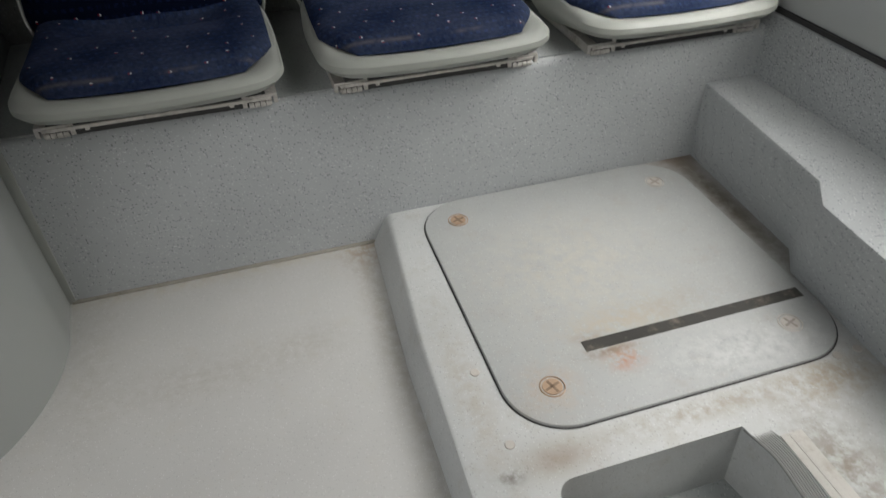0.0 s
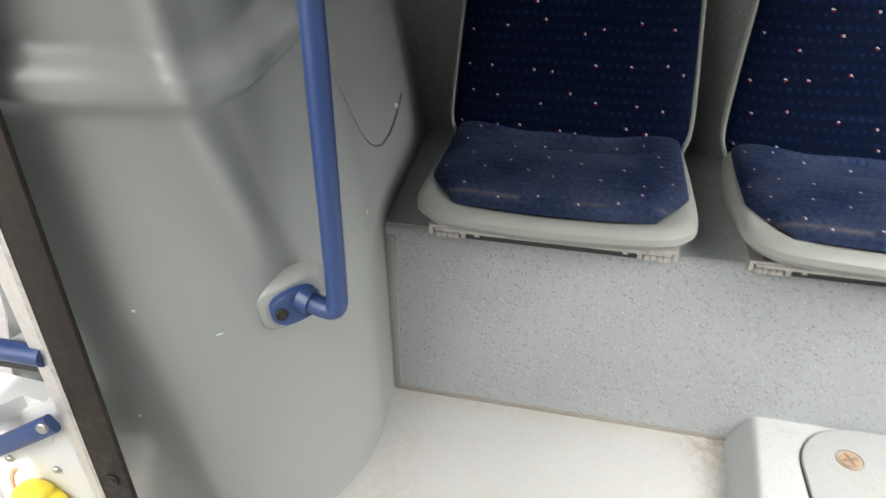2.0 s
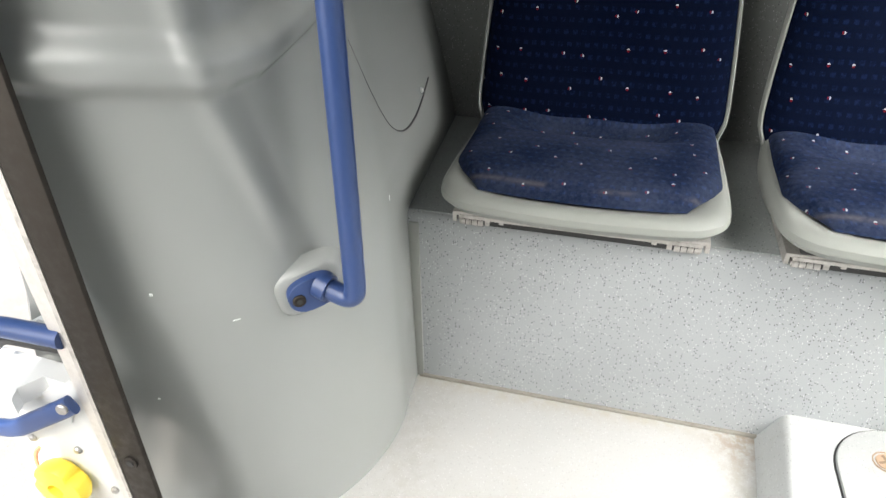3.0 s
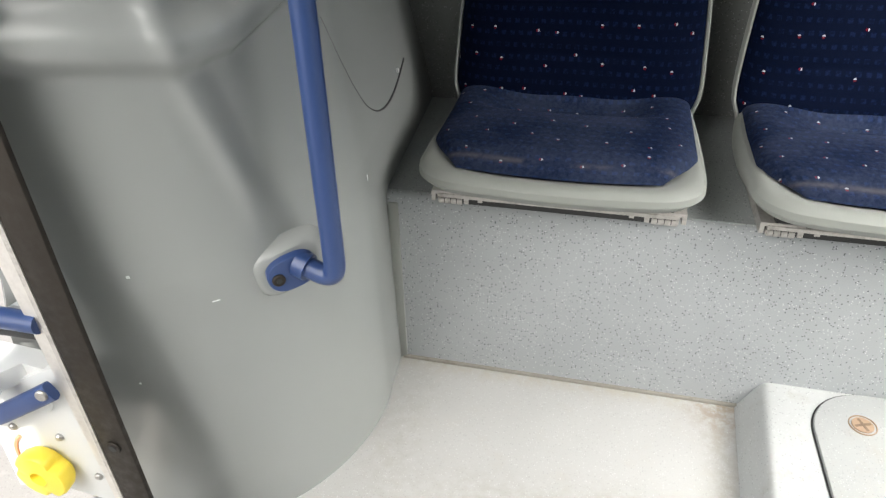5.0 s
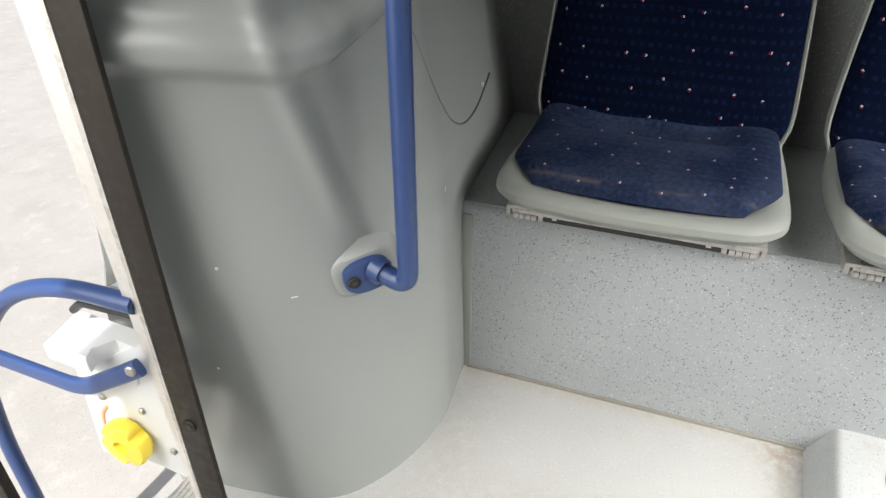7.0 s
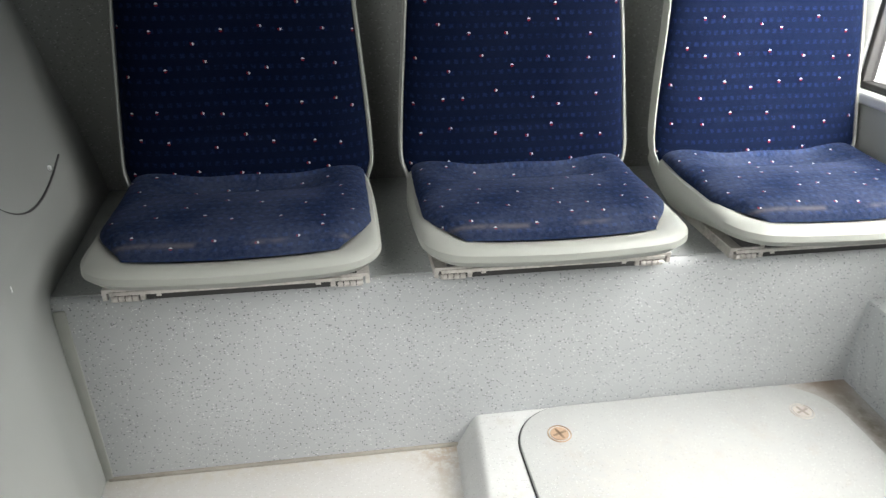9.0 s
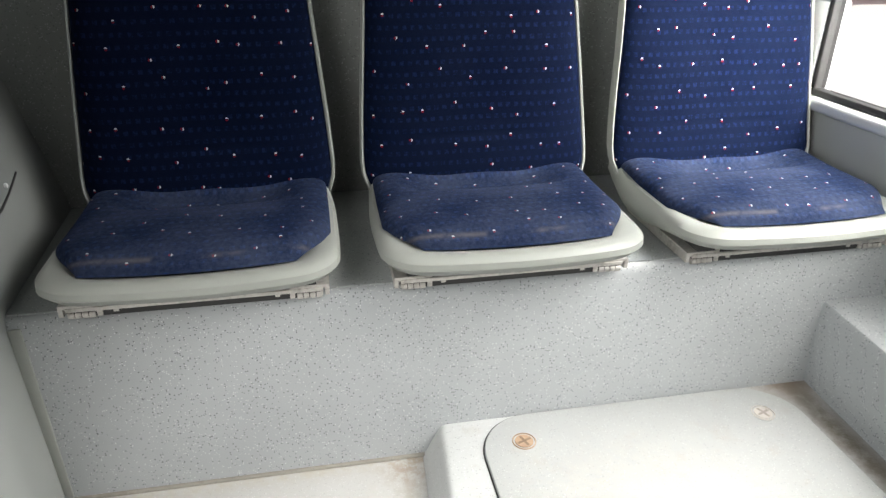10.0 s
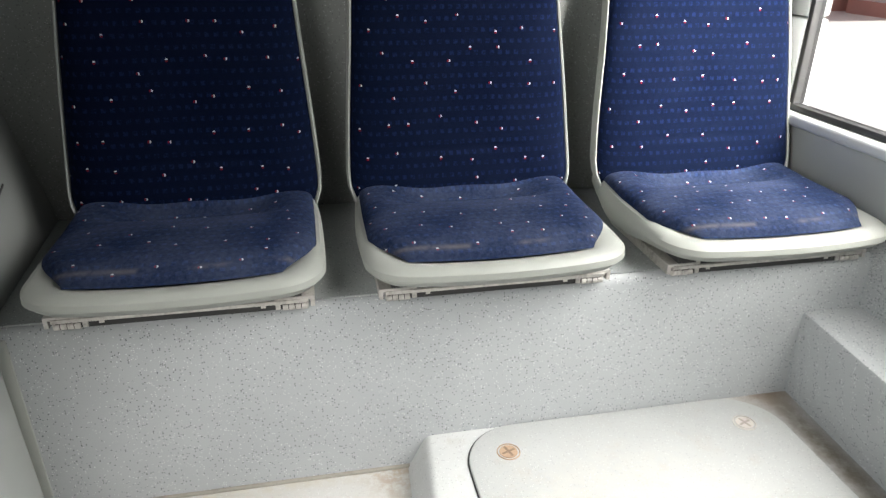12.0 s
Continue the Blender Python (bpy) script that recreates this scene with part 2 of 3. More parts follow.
SILL = plastic("sill_plastic", (0.68, 0.70, 0.69), 0.4, 0.1)
SHELL = plastic("seat_shell_plastic", (0.265, 0.276, 0.253), 0.38, 0.14)
# one moquette: the backs' base colour is darkened to hold their shade
FABRIC = fabric("blue_moquette_shaded", (0.0006, 0.0029, 0.0135), 1.0, 0.006, 0.0)
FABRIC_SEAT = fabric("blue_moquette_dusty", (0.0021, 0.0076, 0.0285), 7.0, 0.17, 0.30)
BLUE = plastic("blue_enamel", (0.031, 0.061, 0.172), 0.30, 0.1, 400.0, 0.0, 0.0)
ALU = metal("aluminium", (0.62, 0.60, 0.57), 0.45, 0.3)
DARK_ALU = metal("brown_anodised", (0.06, 0.054, 0.048), 0.5, 0.2)
SATIN = metal("satin_aluminium", (0.74, 0.72, 0.69), 0.45, 0.06)
STEEL = metal("steel_screw", (0.5, 0.49, 0.47), 0.35, 0.4)
RUST_DARK = vinyl("rusty_slot", (0.19, 0.13, 0.085), 0.7, 0.0, 0.0, 0.5, scuffs=0.6)
PALE_DARK = vinyl("worn_slot", (0.30, 0.27, 0.24), 0.7, 0.0, 0.0, 0.5)
RUST = vinyl("rusty_screw", (0.34, 0.235, 0.155), 0.6, 0.0, 0.0, 0.5, dirt=(0.16, 0.10, 0.06), scuffs=0.7)
PALE = vinyl("worn_screw", (0.46, 0.43, 0.39), 0.5, 0.0, 0.0, 0.5, dirt=(0.22, 0.18, 0.14), scuffs=0.7)
SEALANT = vinyl("dirty_sealant", (0.26, 0.245, 0.21), 0.6, 0.0, 0.2, 0.5, dirt=(0.14, 0.11, 0.08), scuffs=0.6)
NOSING = vinyl("worn_nosing", (0.50, 0.485, 0.45), 0.55, 0.0, 0.1, 0.5, dirt=(0.25, 0.2, 0.15), scuffs=0.6)
RUBBER = plastic("black_rubber", (0.03, 0.03, 0.03), 0.6, 0.2)
GREY_RUBBER = plastic("grey_ribbed_rubber", (0.20, 0.205, 0.195), 0.6, 0.2)
TAPE = vinyl("worn_black_tape", (0.032, 0.030, 0.026), 0.65, 0.0, 0.0, 0.5, dirt=(0.17, 0.145, 0.11), scuffs=0.75)
WHITE = plastic("white_painted_metal", (0.66, 0.67, 0.66), 0.35, 0.08)
YELLOW = plastic("yellow_plastic", (0.88, 0.68, 0.06), 0.35, 0.05)
ORANGE = plastic("orange_mark", (0.75, 0.33, 0.2), 0.6, 0.05)
CEIL = plastic("ceiling_plastic", (0.24, 0.245, 0.24), 0.5, 0.05)
ASPHALT = vinyl("dusty_concrete", (0.44, 0.425, 0.405), 0.9, 0.3, 0.3, 0.35, dirt=(0.55, 0.53, 0.50), scuffs=0.6)
# near-white so that the ground past the window looks overexposed
APRON = vinyl("glare_white_concrete", (0.74, 0.73, 0.71), 0.9, 0.1, 0.1, 0.2, dirt=(0.6, 0.58, 0.55), scuffs=0.3)
FAR = plastic("plastered_wall", (0.80, 0.77, 0.72), 0.8, 0.2, 40.0)
ROOF = plastic("tiled_roof", (0.52, 0.27, 0.22), 0.8, 0.3, 40.0)
GLASS = bpy.data.materials.new("window_glass")
GLASS.use_nodes = True
gp = GLASS.node_tree.nodes["Principled BSDF"]
gp.inputs["Transmission Weight"].default_value, gp.inputs["Roughness"].default_value, gp.inputs["IOR"].default_value = 1.0, 0.0, 1.01


# ---- mesh helpers ----
def mesh_of(name, bm, material, smooth=True, recalc=True):
    me = bpy.data.meshes.new(name)
    if recalc:
        bmesh.ops.recalc_face_normals(bm, faces=bm.faces)
    bm.to_mesh(me)
    bm.free()
    me.materials.append(material)
    if smooth:
        for f in me.polygons:
            f.use_smooth = True
        me.set_sharp_from_angle(angle=radians(38))
    return me


def part(name, bm, material, parent=None, label="", smooth=True, recalc=True):
    ob = new(name, mesh_of(name, bm, material, smooth, recalc))
    if parent is not None:
        ob.parent = parent
    if label:
        tagged(ob, label)
    return ob


def thing(name, label, category, group="", at=(0, 0, 0)):
    ob = new(name)
    ob.empty_display_size = 0.05
    ob.location = at
    return tagged(ob, label, category, group)


def box(bm, x0, x1, y0, y1, z0, z1, bevel=0.0, seg=2):
    r = bmesh.ops.create_cube(bm, size=1.0)
    for v in r["verts"]:
        v.co = Vector((x0 + (v.co.x + 0.5) * (x1 - x0), y0 + (v.co.y + 0.5) * (y1 - y0), z0 + (v.co.z + 0.5) * (z1 - z0)))
    if bevel:
        es = list({e for v in r["verts"] for e in v.link_edges})
        bmesh.ops.bevel(bm, geom=es, offset=bevel, segments=seg, affect="EDGES", profile=0.5)
    return bm


def boxed(x0, x1, y0, y1, z0, z1, bevel=0.0, seg=2):
    return box(bmesh.new(), x0, x1, y0, y1, z0, z1, bevel, seg)


def rings(bm, loops, cap0=True, cap1=True, closed=True):
    """Skin through loops of equal length."""
    rows = [[bm.verts.new(p) for p in loop] for loop in loops]
    n = len(rows[0])
    for a, b in zip(rows, rows[1:]):
        for i in range(n if closed else n - 1):
            j = (i + 1) % n
            bm.faces.new((a[i], a[j], b[j], b[i]))
    if cap0:
        bm.faces.new(rows[0][::-1])
    if cap1:
        bm.faces.new(rows[-1])
    return rows


def tube(bm, pts, r, seg=20, cap=True):
    pts = [Vector(p) for p in pts]
    loops, up = [], None
    for i, p in enumerate(pts):
        d = (pts[min(i + 1, len(pts) - 1)] - pts[max(i - 1, 0)]).normalized()
        if up is None:
            up = d.orthogonal().normalized()
        up = (up - d * up.dot(d)).normalized()
        side = d.cross(up)
        loops.append([p + r * (math.cos(a) * up + math.sin(a) * side) for a in (k * math.tau / seg for k in range(seg))])
    rings(bm, loops, cap, cap)
    return bm


def arc_path(corners, radius, seg=8):
    """A line through corners, rounded at each."""
    c = [Vector(p) for p in corners]
    out = [c[0]]
    for a, b, d in zip(c, c[1:], c[2:]):
        r = min(radius, (a - b).length * 0.49, (d - b).length * 0.49)
        p, q = b + (a - b).normalized() * r, b + (d - b).normalized() * r
        for k in range(seg + 1):
            t = k / seg
            out.append(p * (1 - t) ** 2 + b * 2 * t * (1 - t) + q * t * t)
    out.append(c[-1])
    return out


def rounded(x0, x1, y0, y1, r, seg=10):
    out = []
    for cx, cy, a0 in ((x1 - r, y1 - r, 0), (x0 + r, y1 - r, 90), (x0 + r, y0 + r, 180), (x1 - r, y0 + r, 270)):
        for k in range(seg + 1):
            a = radians(a0 + 90 * k / seg)
            out.append((cx + r * math.cos(a), cy + r * math.sin(a)))
    return out


def catmull(pts, n):
    p = np.array(pts, float)
    p = np.vstack([2 * p[0] - p[1], p, 2 * p[-1] - p[-2]])
    out, m = [], len(pts) - 1
    for k in range(n):
        s = k / (n - 1) * m
        i = min(int(s), m - 1)
        t = s - i
        a, b, c, d = p[i : i + 4]
        out.append(0.5 * (2 * b + (c - a) * t + (2 * a - 5 * b + 4 * c - d) * t * t + (3 * b - a - 3 * c + d) * t**3))
    return np.array(out)


def disc(bm, c, r, n, depth, seg=24, bevel=0.0):
    """A round plate with its outer face at c + n * depth."""
    c, n = Vector(c), Vector(n).normalized()
    u = n.orthogonal().normalized()
    w = n.cross(u)

    def loop(rad, h):
        return [c + n * h + rad * (math.cos(a) * u + math.sin(a) * w) for a in (k * math.tau / seg for k in range(seg))]

    rings(bm, [loop(r, 0), loop(r, depth - bevel), loop(max(r - bevel, r * 0.2), depth)])
    return bm


# ---- the setting ----
RISER_TOP = 0.388
FLOOR = tagged(part("floor", boxed(-0.36, 0.66, -5.0, 0.0, -0.06, 0.0), FLOOR_VINYL),
               "pale grey scuffed vinyl bus floor, brownish at the edges", "floor", kind="structure")


def cove(points, r):
    """A small sealed fillet along a floor line."""
    bm = bmesh.new()
    tube(bm, points, r, 8)
    return bm


part("sealed_edge", cove([(0.0, -0.001, 0.002), (0.655, -0.001, 0.002)], 0.005), SEALANT, FLOOR)

# seat riser: front face and deck with a softly rounded nose
bm = bmesh.new()
prof = [(0.0, -0.1), (0.0, RISER_TOP - 0.02), (0.003, RISER_TOP - 0.008), (0.009, RISER_TOP - 0.002), (0.02, RISER_TOP), (0.47, RISER_TOP), (0.47, -0.1)]
rings(bm, [[(x, y, z) for y, z in prof] for x in (-0.08, 1.62)])
RISER = tagged(part("seat_riser", bm, VINYL), "blue-grey speckled vinyl riser and deck beneath the seats", "riser", kind="structure")
part("deck_covering", boxed(-0.08, 1.618, 0.012, 0.468, RISER_TOP - 0.01, RISER_TOP + 0.0015), DECK_VINYL, RISER)

# raised platform with the notch in its front
bm = bmesh.new()
H = 0.07
left = [(0.652, 0.0), (0.628, -0.4), (0.626, -0.74), (0.626, -5.0)]
lefttop = [(0.694, 0.0), (0.658, -0.4), (0.645, -0.74), (0.645, -5.0)]
rows = []
for h, k in ((-0.06, 0.0), (0.0, 0.0), (0.010, 0.16), (0.05, 0.62), (0.062, 0.78), (0.068, 0.92), (H, 1.12)):
    rows.append([bm.verts.new((a[0] + (b[0] - a[0]) * k, a[1] + (b[1] - a[1]) * k, h)) for a, b in zip(left, lefttop)])
for a, b in zip(rows, rows[1:]):
    for i in range(3):
        bm.faces.new((a[i], a[i + 1], b[i + 1], b[i]))
notch = [(0.775, -5.0), (0.768, -0.80)]
for k in range(7):
    a = radians(180 - 90 * k / 6)
    notch.append((0.80 + 0.032 * math.cos(a), -0.765 + 0.028 * math.sin(a)))
notch += [(1.095, -0.737), (1.108, -0.80), (1.108, -5.0)]
edge = [bm.verts.new((x, y, H)) for x, y in notch]
far = [bm.verts.new((x, y, H)) for x, y in ((1.62, -5.0), (1.62, 0.0))]
bm.faces.new(rows[-1] + edge + far)
low = [bm.verts.new((x + (0.012 if x > 1.0 else 0), y, -0.09)) for x, y in notch]
for i in range(len(edge) - 1):
    bm.faces.new((edge[i], edge[i + 1], low[i + 1], low[i]))
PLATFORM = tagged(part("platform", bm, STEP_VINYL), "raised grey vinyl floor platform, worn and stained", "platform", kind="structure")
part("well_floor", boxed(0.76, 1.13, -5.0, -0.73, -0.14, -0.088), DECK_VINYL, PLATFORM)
bm = bmesh.new()
disc(bm, (0.97, -0.93, -0.088), 0.16, (0, 0, 1), 0.02, 40, 0.006)
part("well_cover", bm, STEP_VINYL, PLATFORM, "pale round cover in the foot well")
# ribbed edging and nosing at the well
bm = bmesh.new()
for k in range(9):
    x = 1.097 + k * 0.0042
    tube(bm, arc_path([(x, -0.742, 0.066), (x + 0.012, -0.80, 0.072), (x - 0.004, -0.98, 0.070)], 0.06, 6), 0.0026, 6)
part("ribbed_edging", bm, GREY_RUBBER, PLATFORM, "grey ribbed rubber edging")
bm = boxed(1.138, 1.178, -1.2, -0.772, 0.0695, 0.0745, 0.0015)
box(bm, 1.152, 1.164, -1.2, -0.776, 0.0743, 0.0755, 0.0005)
part("nosing_strip", bm, NOSING, PLATFORM, "worn pale nosing strip")
for (x, y) in ((0.729, -0.655), (1.345, -0.662), (1.39, -0.66), (0.725, -0.50)):
    bm = bmesh.new()
    disc(bm, (x, y, H - 0.001), 0.0085, (0, 0, 1), 0.003, 16, 0.001)
    part("rivet", bm, PALE, PLATFORM)

# ledge along the side wall
base = [(1.478, 0.0), (1.462, -0.39), (1.416, -0.452), (1.402, -0.75), (1.395, -5.0), (1.62, -5.0), (1.62, 0.0)]
top = [(1.472, 0.0), (1.432, -0.42), (1.383, -0.485), (1.365, -0.75), (1.36, -5.0), (1.62, -5.0), (1.62, 0.0)]
bm = bmesh.new()
LT = 0.268
loops = []
for h, k, ins in ((0.02, 0.0, 0), (0.07, 0.0, 0), (LT - 0.010, 0.96, 0), (LT - 0.003, 1.0, 0.004), (LT, 1.0, 0.012)):
    loops.append([(a[0] + (b[0] - a[0]) * k + (ins if a[0] < 1.6 else 0), a[1] + (b[1] - a[1]) * k, h) for a, b in zip(base, top)])
rings(bm, loops)
tagged(part("side_ledge", bm, VINYL), "grey speckled vinyl boxed ledge along the side wall", "ledge", kind="structure")

# right side wall: lower vinyl, plastic panel, sill and windows
WY0, WY1, WZ0, WZ1 = -1.55, 0.345, 0.60, 1.75
WALL_R = tagged(part("wall_right", boxed(1.60, 1.66, -5.0, 0.5, -0.3, 0.42, 0.006), VINYL),
                "grey vinyl lower side wall of the bus", "wall", kind="structure")
part("side_panel", boxed(1.612, 1.66, -5.0, 0.5, 0.428, 0.575, 0.008), SIDE, WALL_R)
part("joint_strip", boxed(1.606, 1.65, -5.0, 0.5, 0.417, 0.431), RUBBER, WALL_R)
part("window_ledge", boxed(1.585, 1.66, -5.0, 0.5, 0.572, WZ0, 0.009, 3), SILL, WALL_R)
part("upper_wall", boxed(1.60, 1.66, -5.0, 0.5, WZ1, 2.15), SIDE, WALL_R)
part("pillar", boxed(1.60, 1.66, WY1, 0.5, WZ0 - 0.004, 0.80, 0.006), SILL, WALL_R)
part("pillar", boxed(1.60, 1.66, WY1, 0.5, 0.804, WZ1, 0.006), SIDE, WALL_R)
part("pillar", boxed(1.60, 1.66, -5.0, WY0, WZ0, WZ1), SIDE, WALL_R)
WIN = tagged(new("window_1"), "bus side window in a black rubber frame, white daylight outside", "window", kind="structure")
g = 0.015
for a in ((WY0, WY1, WZ0, WZ0 + g), (WY0, WY1, WZ1 - g, WZ1), (WY0, WY0 + g, WZ0 + g, WZ1 - g), (WY1 - g, WY1, WZ0 + g, WZ1 - g)):
    part("window_frame", boxed(1.603, 1.632, *a, 0.003), RUBBER, WIN)
pane = part("pane", boxed(1.620, 1.625, WY0 + g, WY1 - g, WZ0 + g, WZ1 - g), GLASS, WIN)
pane.visible_shadow = False

# rear wall, ceiling, left wall and front end
tagged(part("wall_rear", boxed(-0.5, 1.66, 0.466, 0.53, 0.2, 2.15), WALL_VINYL), "dark grey speckled wall behind the seats", "wall", kind="structure")
tagged(part("ceiling", boxed(-0.42, 1.66, -5.1, 0.53, 2.12, 2.18), CEIL), "pale grey plastic bus ceiling", "ceiling", kind="structure")
WALL_L = tagged(part("wall_left", boxed(-0.42, -0.36, -5.0, -2.0, -0.3, 1.95), SIDE), "grey side wall beyond the doorway", "wall", kind="structure")
part("upper_wall", boxed(-0.42, -0.36, -5.0, 0.5, 1.95, 2.15), SIDE, WALL_L)
WALL_F = tagged(part("wall_front", boxed(-0.42, 1.66, -5.06, -5.0, -0.3, 2.15), SIDE), "grey bulkhead at the far end of the bus", "wall", kind="structure")


# ---- moulded corner panel beside the doorway ----
SECTIONS = (
    (-0.10, [(-0.030, 0.47), (-0.006, 0.0), (0.006, -0.15), (-0.018, -0.27), (-0.076, -0.37), (-0.15, -0.415), (-0.232, -0.43), (-0.315, -0.440), (-0.385, -0.447)]),
    (0.00, [(-0.030, 0.47), (-0.006, 0.0), (0.006, -0.15), (-0.018, -0.27), (-0.076, -0.37), (-0.15, -0.415), (-0.232, -0.43), (-0.315, -0.440), (-0.385, -0.447)]),
    (0.39, [(-0.045, 0.47), (-0.013, 0.0), (0.0, -0.16), (-0.016, -0.295), (-0.052, -0.385), (-0.112, -0.443), (-0.185, -0.472), (-0.255, -0.484), (-0.365, -0.495)]),
    (0.50, [(-0.068, 0.47), (-0.020, 0.0), (-0.004, -0.16), (-0.016, -0.30), (-0.046, -0.39), (-0.10, -0.45), (-0.17, -0.485), (-0.25, -0.50), (-0.320, -0.506)]),
    (0.80, [(-0.143, 0.47), (-0.065, 0.0), (-0.036, -0.16), (-0.030, -0.31), (-0.055, -0.41), (-0.11, -0.465), (-0.175, -0.50), (-0.232, -0.515), (-0.262, -0.517)]),
    (1.30, [(-0.22, 0.47), (-0.12, 0.0), (-0.08, -0.16), (-0.06, -0.31), (-0.08, -0.41), (-0.13, -0.465), (-0.19, -0.50), (-0.25, -0.515), (-0.285, -0.517)]),
    (2.12, [(-0.30, 0.47), (-0.20, 0.0), (-0.15, -0.16), (-0.13, -0.31), (-0.14, -0.41), (-0.17, -0.465), (-0.21, -0.50), (-0.26, -0.515), (-0.285, -0.517)]),
)


def smooth(a, b, x):
    t = min(1.0, max(0.0, (x - a) / (b - a)))
    return t * t * (3 - 2 * t)


def panel_section(z, n):
    i = max(k for k in range(len(SECTIONS) - 1) if SECTIONS[k][0] <= z + 1e-6)
    (z0, a), (z1, b) = SECTIONS[i], SECTIONS[i + 1]
    t = (z - z0) / (z1 - z0)
    return catmull(np.array(a) * (1 - t) + np.array(b) * t, n)


ROLL_S, ROLL_Z = (2.3, 2.65, 3.6, 4.1, 4.6, 5.3, 6.9, 8.0), (0.822, 0.808, 0.780, 0.777, 0.780, 0.790, 0.801, 0.803)
CREASE_Z, CREASE_S = (0.50, 0.53, 0.60, 0.68, 0.75, 0.82, 0.90, 2.0), (3.52, 3.58, 3.76, 3.97, 4.18, 4.26, 4.32, 4.6)


def corner_panel():
    bm = bmesh.new()
    n = 260
    zs = [-0.1 + 0.02 * k for k in range(31)] + [0.505 + 0.006 * k for k in range(75)] + [0.96 + 0.04 * k for k in range(30)]
    grid = []
    for z in zs:
        sec = panel_section(min(z, 2.119), n)
        tan = np.gradient(sec, axis=0)
        row = []
        for k, ((x, y), (tx, ty)) in enumerate(zip(sec, tan)):
            nrm = Vector((-ty, tx, 0)).normalized()
            s = k / (n - 1) * 8
            # a rounded band across the front that turns up into an arm beside the rail
            zc = np.interp(s, ROLL_S, ROLL_Z)
            q = abs(z - zc) / 0.029
            roll = (1 - smooth(0.2, 1.35, q)) * smooth(2.30, 2.80, s)
            d = 0.022 * roll
            # the crease that runs down to the rail's foot, and the hollow behind it
            sc = np.interp(z, CREASE_Z, CREASE_S)
            dent = smooth(sc + 0.10, sc - 0.32, s) * smooth(2.0, 3.2, s) * smooth(0.50, 0.62, z)
            d -= 0.010 * dent * (1 - 0.75 * roll)
            d += 0.006 * math.exp(-(((s - sc - 0.20) / 0.15) ** 2)) * smooth(0.50, 0.62, z)
            row.append(bm.verts.new((x + nrm.x * d, y + nrm.y * d, z)))
        grid.append(row)
    back = [[bm.verts.new((v.co.x - 0.015, v.co.y + 0.012, v.co.z)) for v in row] for row in grid]
    for rows_ in (grid, back):
        for a, b in zip(rows_, rows_[1:]):
            for k in range(n - 1):
                bm.faces.new((a[k], b[k], b[k + 1], a[k + 1]))
    for k in range(n - 1):
        for r in (0, -1):
            bm.faces.new((grid[r][k], grid[r][k + 1], back[r][k + 1], back[r][k]))
    for a, b, c, d in zip(grid, grid[1:], back, back[1:]):
        for k in (0, -1):
            bm.faces.new((a[k], b[k], d[k], c[k]))
    return bm


PANEL_OB = part("corner_panel", corner_panel(), PANEL)
tagged(PANEL_OB, "glossy grey moulded plastic corner panel beside the open doorway", "panel", kind="structure")
part("edge_flange", boxed(-0.012, 0.008, -0.004, 0.004, 0.0, 0.37, 0.003), SHELL, PANEL_OB, "pale grey flange at the riser")


def on_panel(y, z):
    """A place on the corner panel's front, and the way it faces."""
    sec = panel_section(z, 400)
    k = int(np.argmin(abs(sec[:, 1] - y)))
    t = sec[min(k + 1, 399)] - sec[k - 1]
    return Vector((sec[k, 0], sec[k, 1], z)), Vector((-t[1], t[0], 0)).normalized()


for y, z, w, h in ((-0.483, 0.521, 0.0018, 0.0018), (-0.435, 0.463, 0.0045, 0.0007), (-0.10, 0.47, 0.0007, 0.005), (-0.47, 0.33, 0.0015, 0.0015)):
    p, nv = on_panel(y, z)
    side = nv.cross(Vector((0, 0, 1)))
    bm = bmesh.new()
    rings(bm, [[p + nv * d + side * (sx * w) + Vector((0, 0, sz * h)) for sx, sz in ((-1, -1), (1, -1), (1, 1), (-1, 1))] for d in (-0.002, 0.0006)])
    part("scratch", bm, SILL, PANEL_OB)


# ---- seats ----
def seat_outline(inset):
    pts = [(-0.222, 0.345), (-0.239, 0.22), (-0.240, 0.03), (-0.232, -0.030), (-0.205, -0.063), (-0.165, -0.078), (-0.08, -0.087), (0.0, -0.090),
           (0.08, -0.087), (0.165, -0.078), (0.205, -0.063), (0.232, -0.030), (0.240, 0.03), (0.239, 0.22), (0.222, 0.345)]
    c = catmull(pts, 60)
    return [(0.976 * x * (1 - inset / 0.24), 0.13 + (y - 0.13) * (1 - inset / 0.235)) for x, y in c]


def pillow(width, length, thick, place, nu=36, nv=52, power=7.0, dip=None):
    """A stuffed pad: width(b) is its half width at b along its length, place() lays (a, b, h) into the seat."""
    bm = bmesh.new()
    uvl = bm.loops.layers.uv.new("UVMap")
    grid, co = [], {}
    for j in range(nv + 1):
        v = j / nv
        b = length * v
        row = []
        for i in range(nu + 1):
            u = -math.cos(math.pi * i / nu)
            e = (max(0.0, 1 - abs(u) ** power) * max(0.0, 1 - abs(2 * v - 1) ** (power * 2.2))) ** 0.5
            a = u * width(b)
            h = thick * e + (dip(a, b) * e if dip else 0.0)
            vert = bm.verts.new(place(a, b, h))
            co[vert] = (a + 0.01 * u * (1 - e), b + 0.012 * (2 * v - 1) * (1 - e))
            row.append(vert)
        grid.append(row)
    for p, q in zip(grid, grid[1:]):
        for i in range(nu):
            f = bm.faces.new((p[i], p[i + 1], q[i + 1], q[i]))
            for l in f.loops:
                l[uvl].uv = co[l.vert]
    return bm


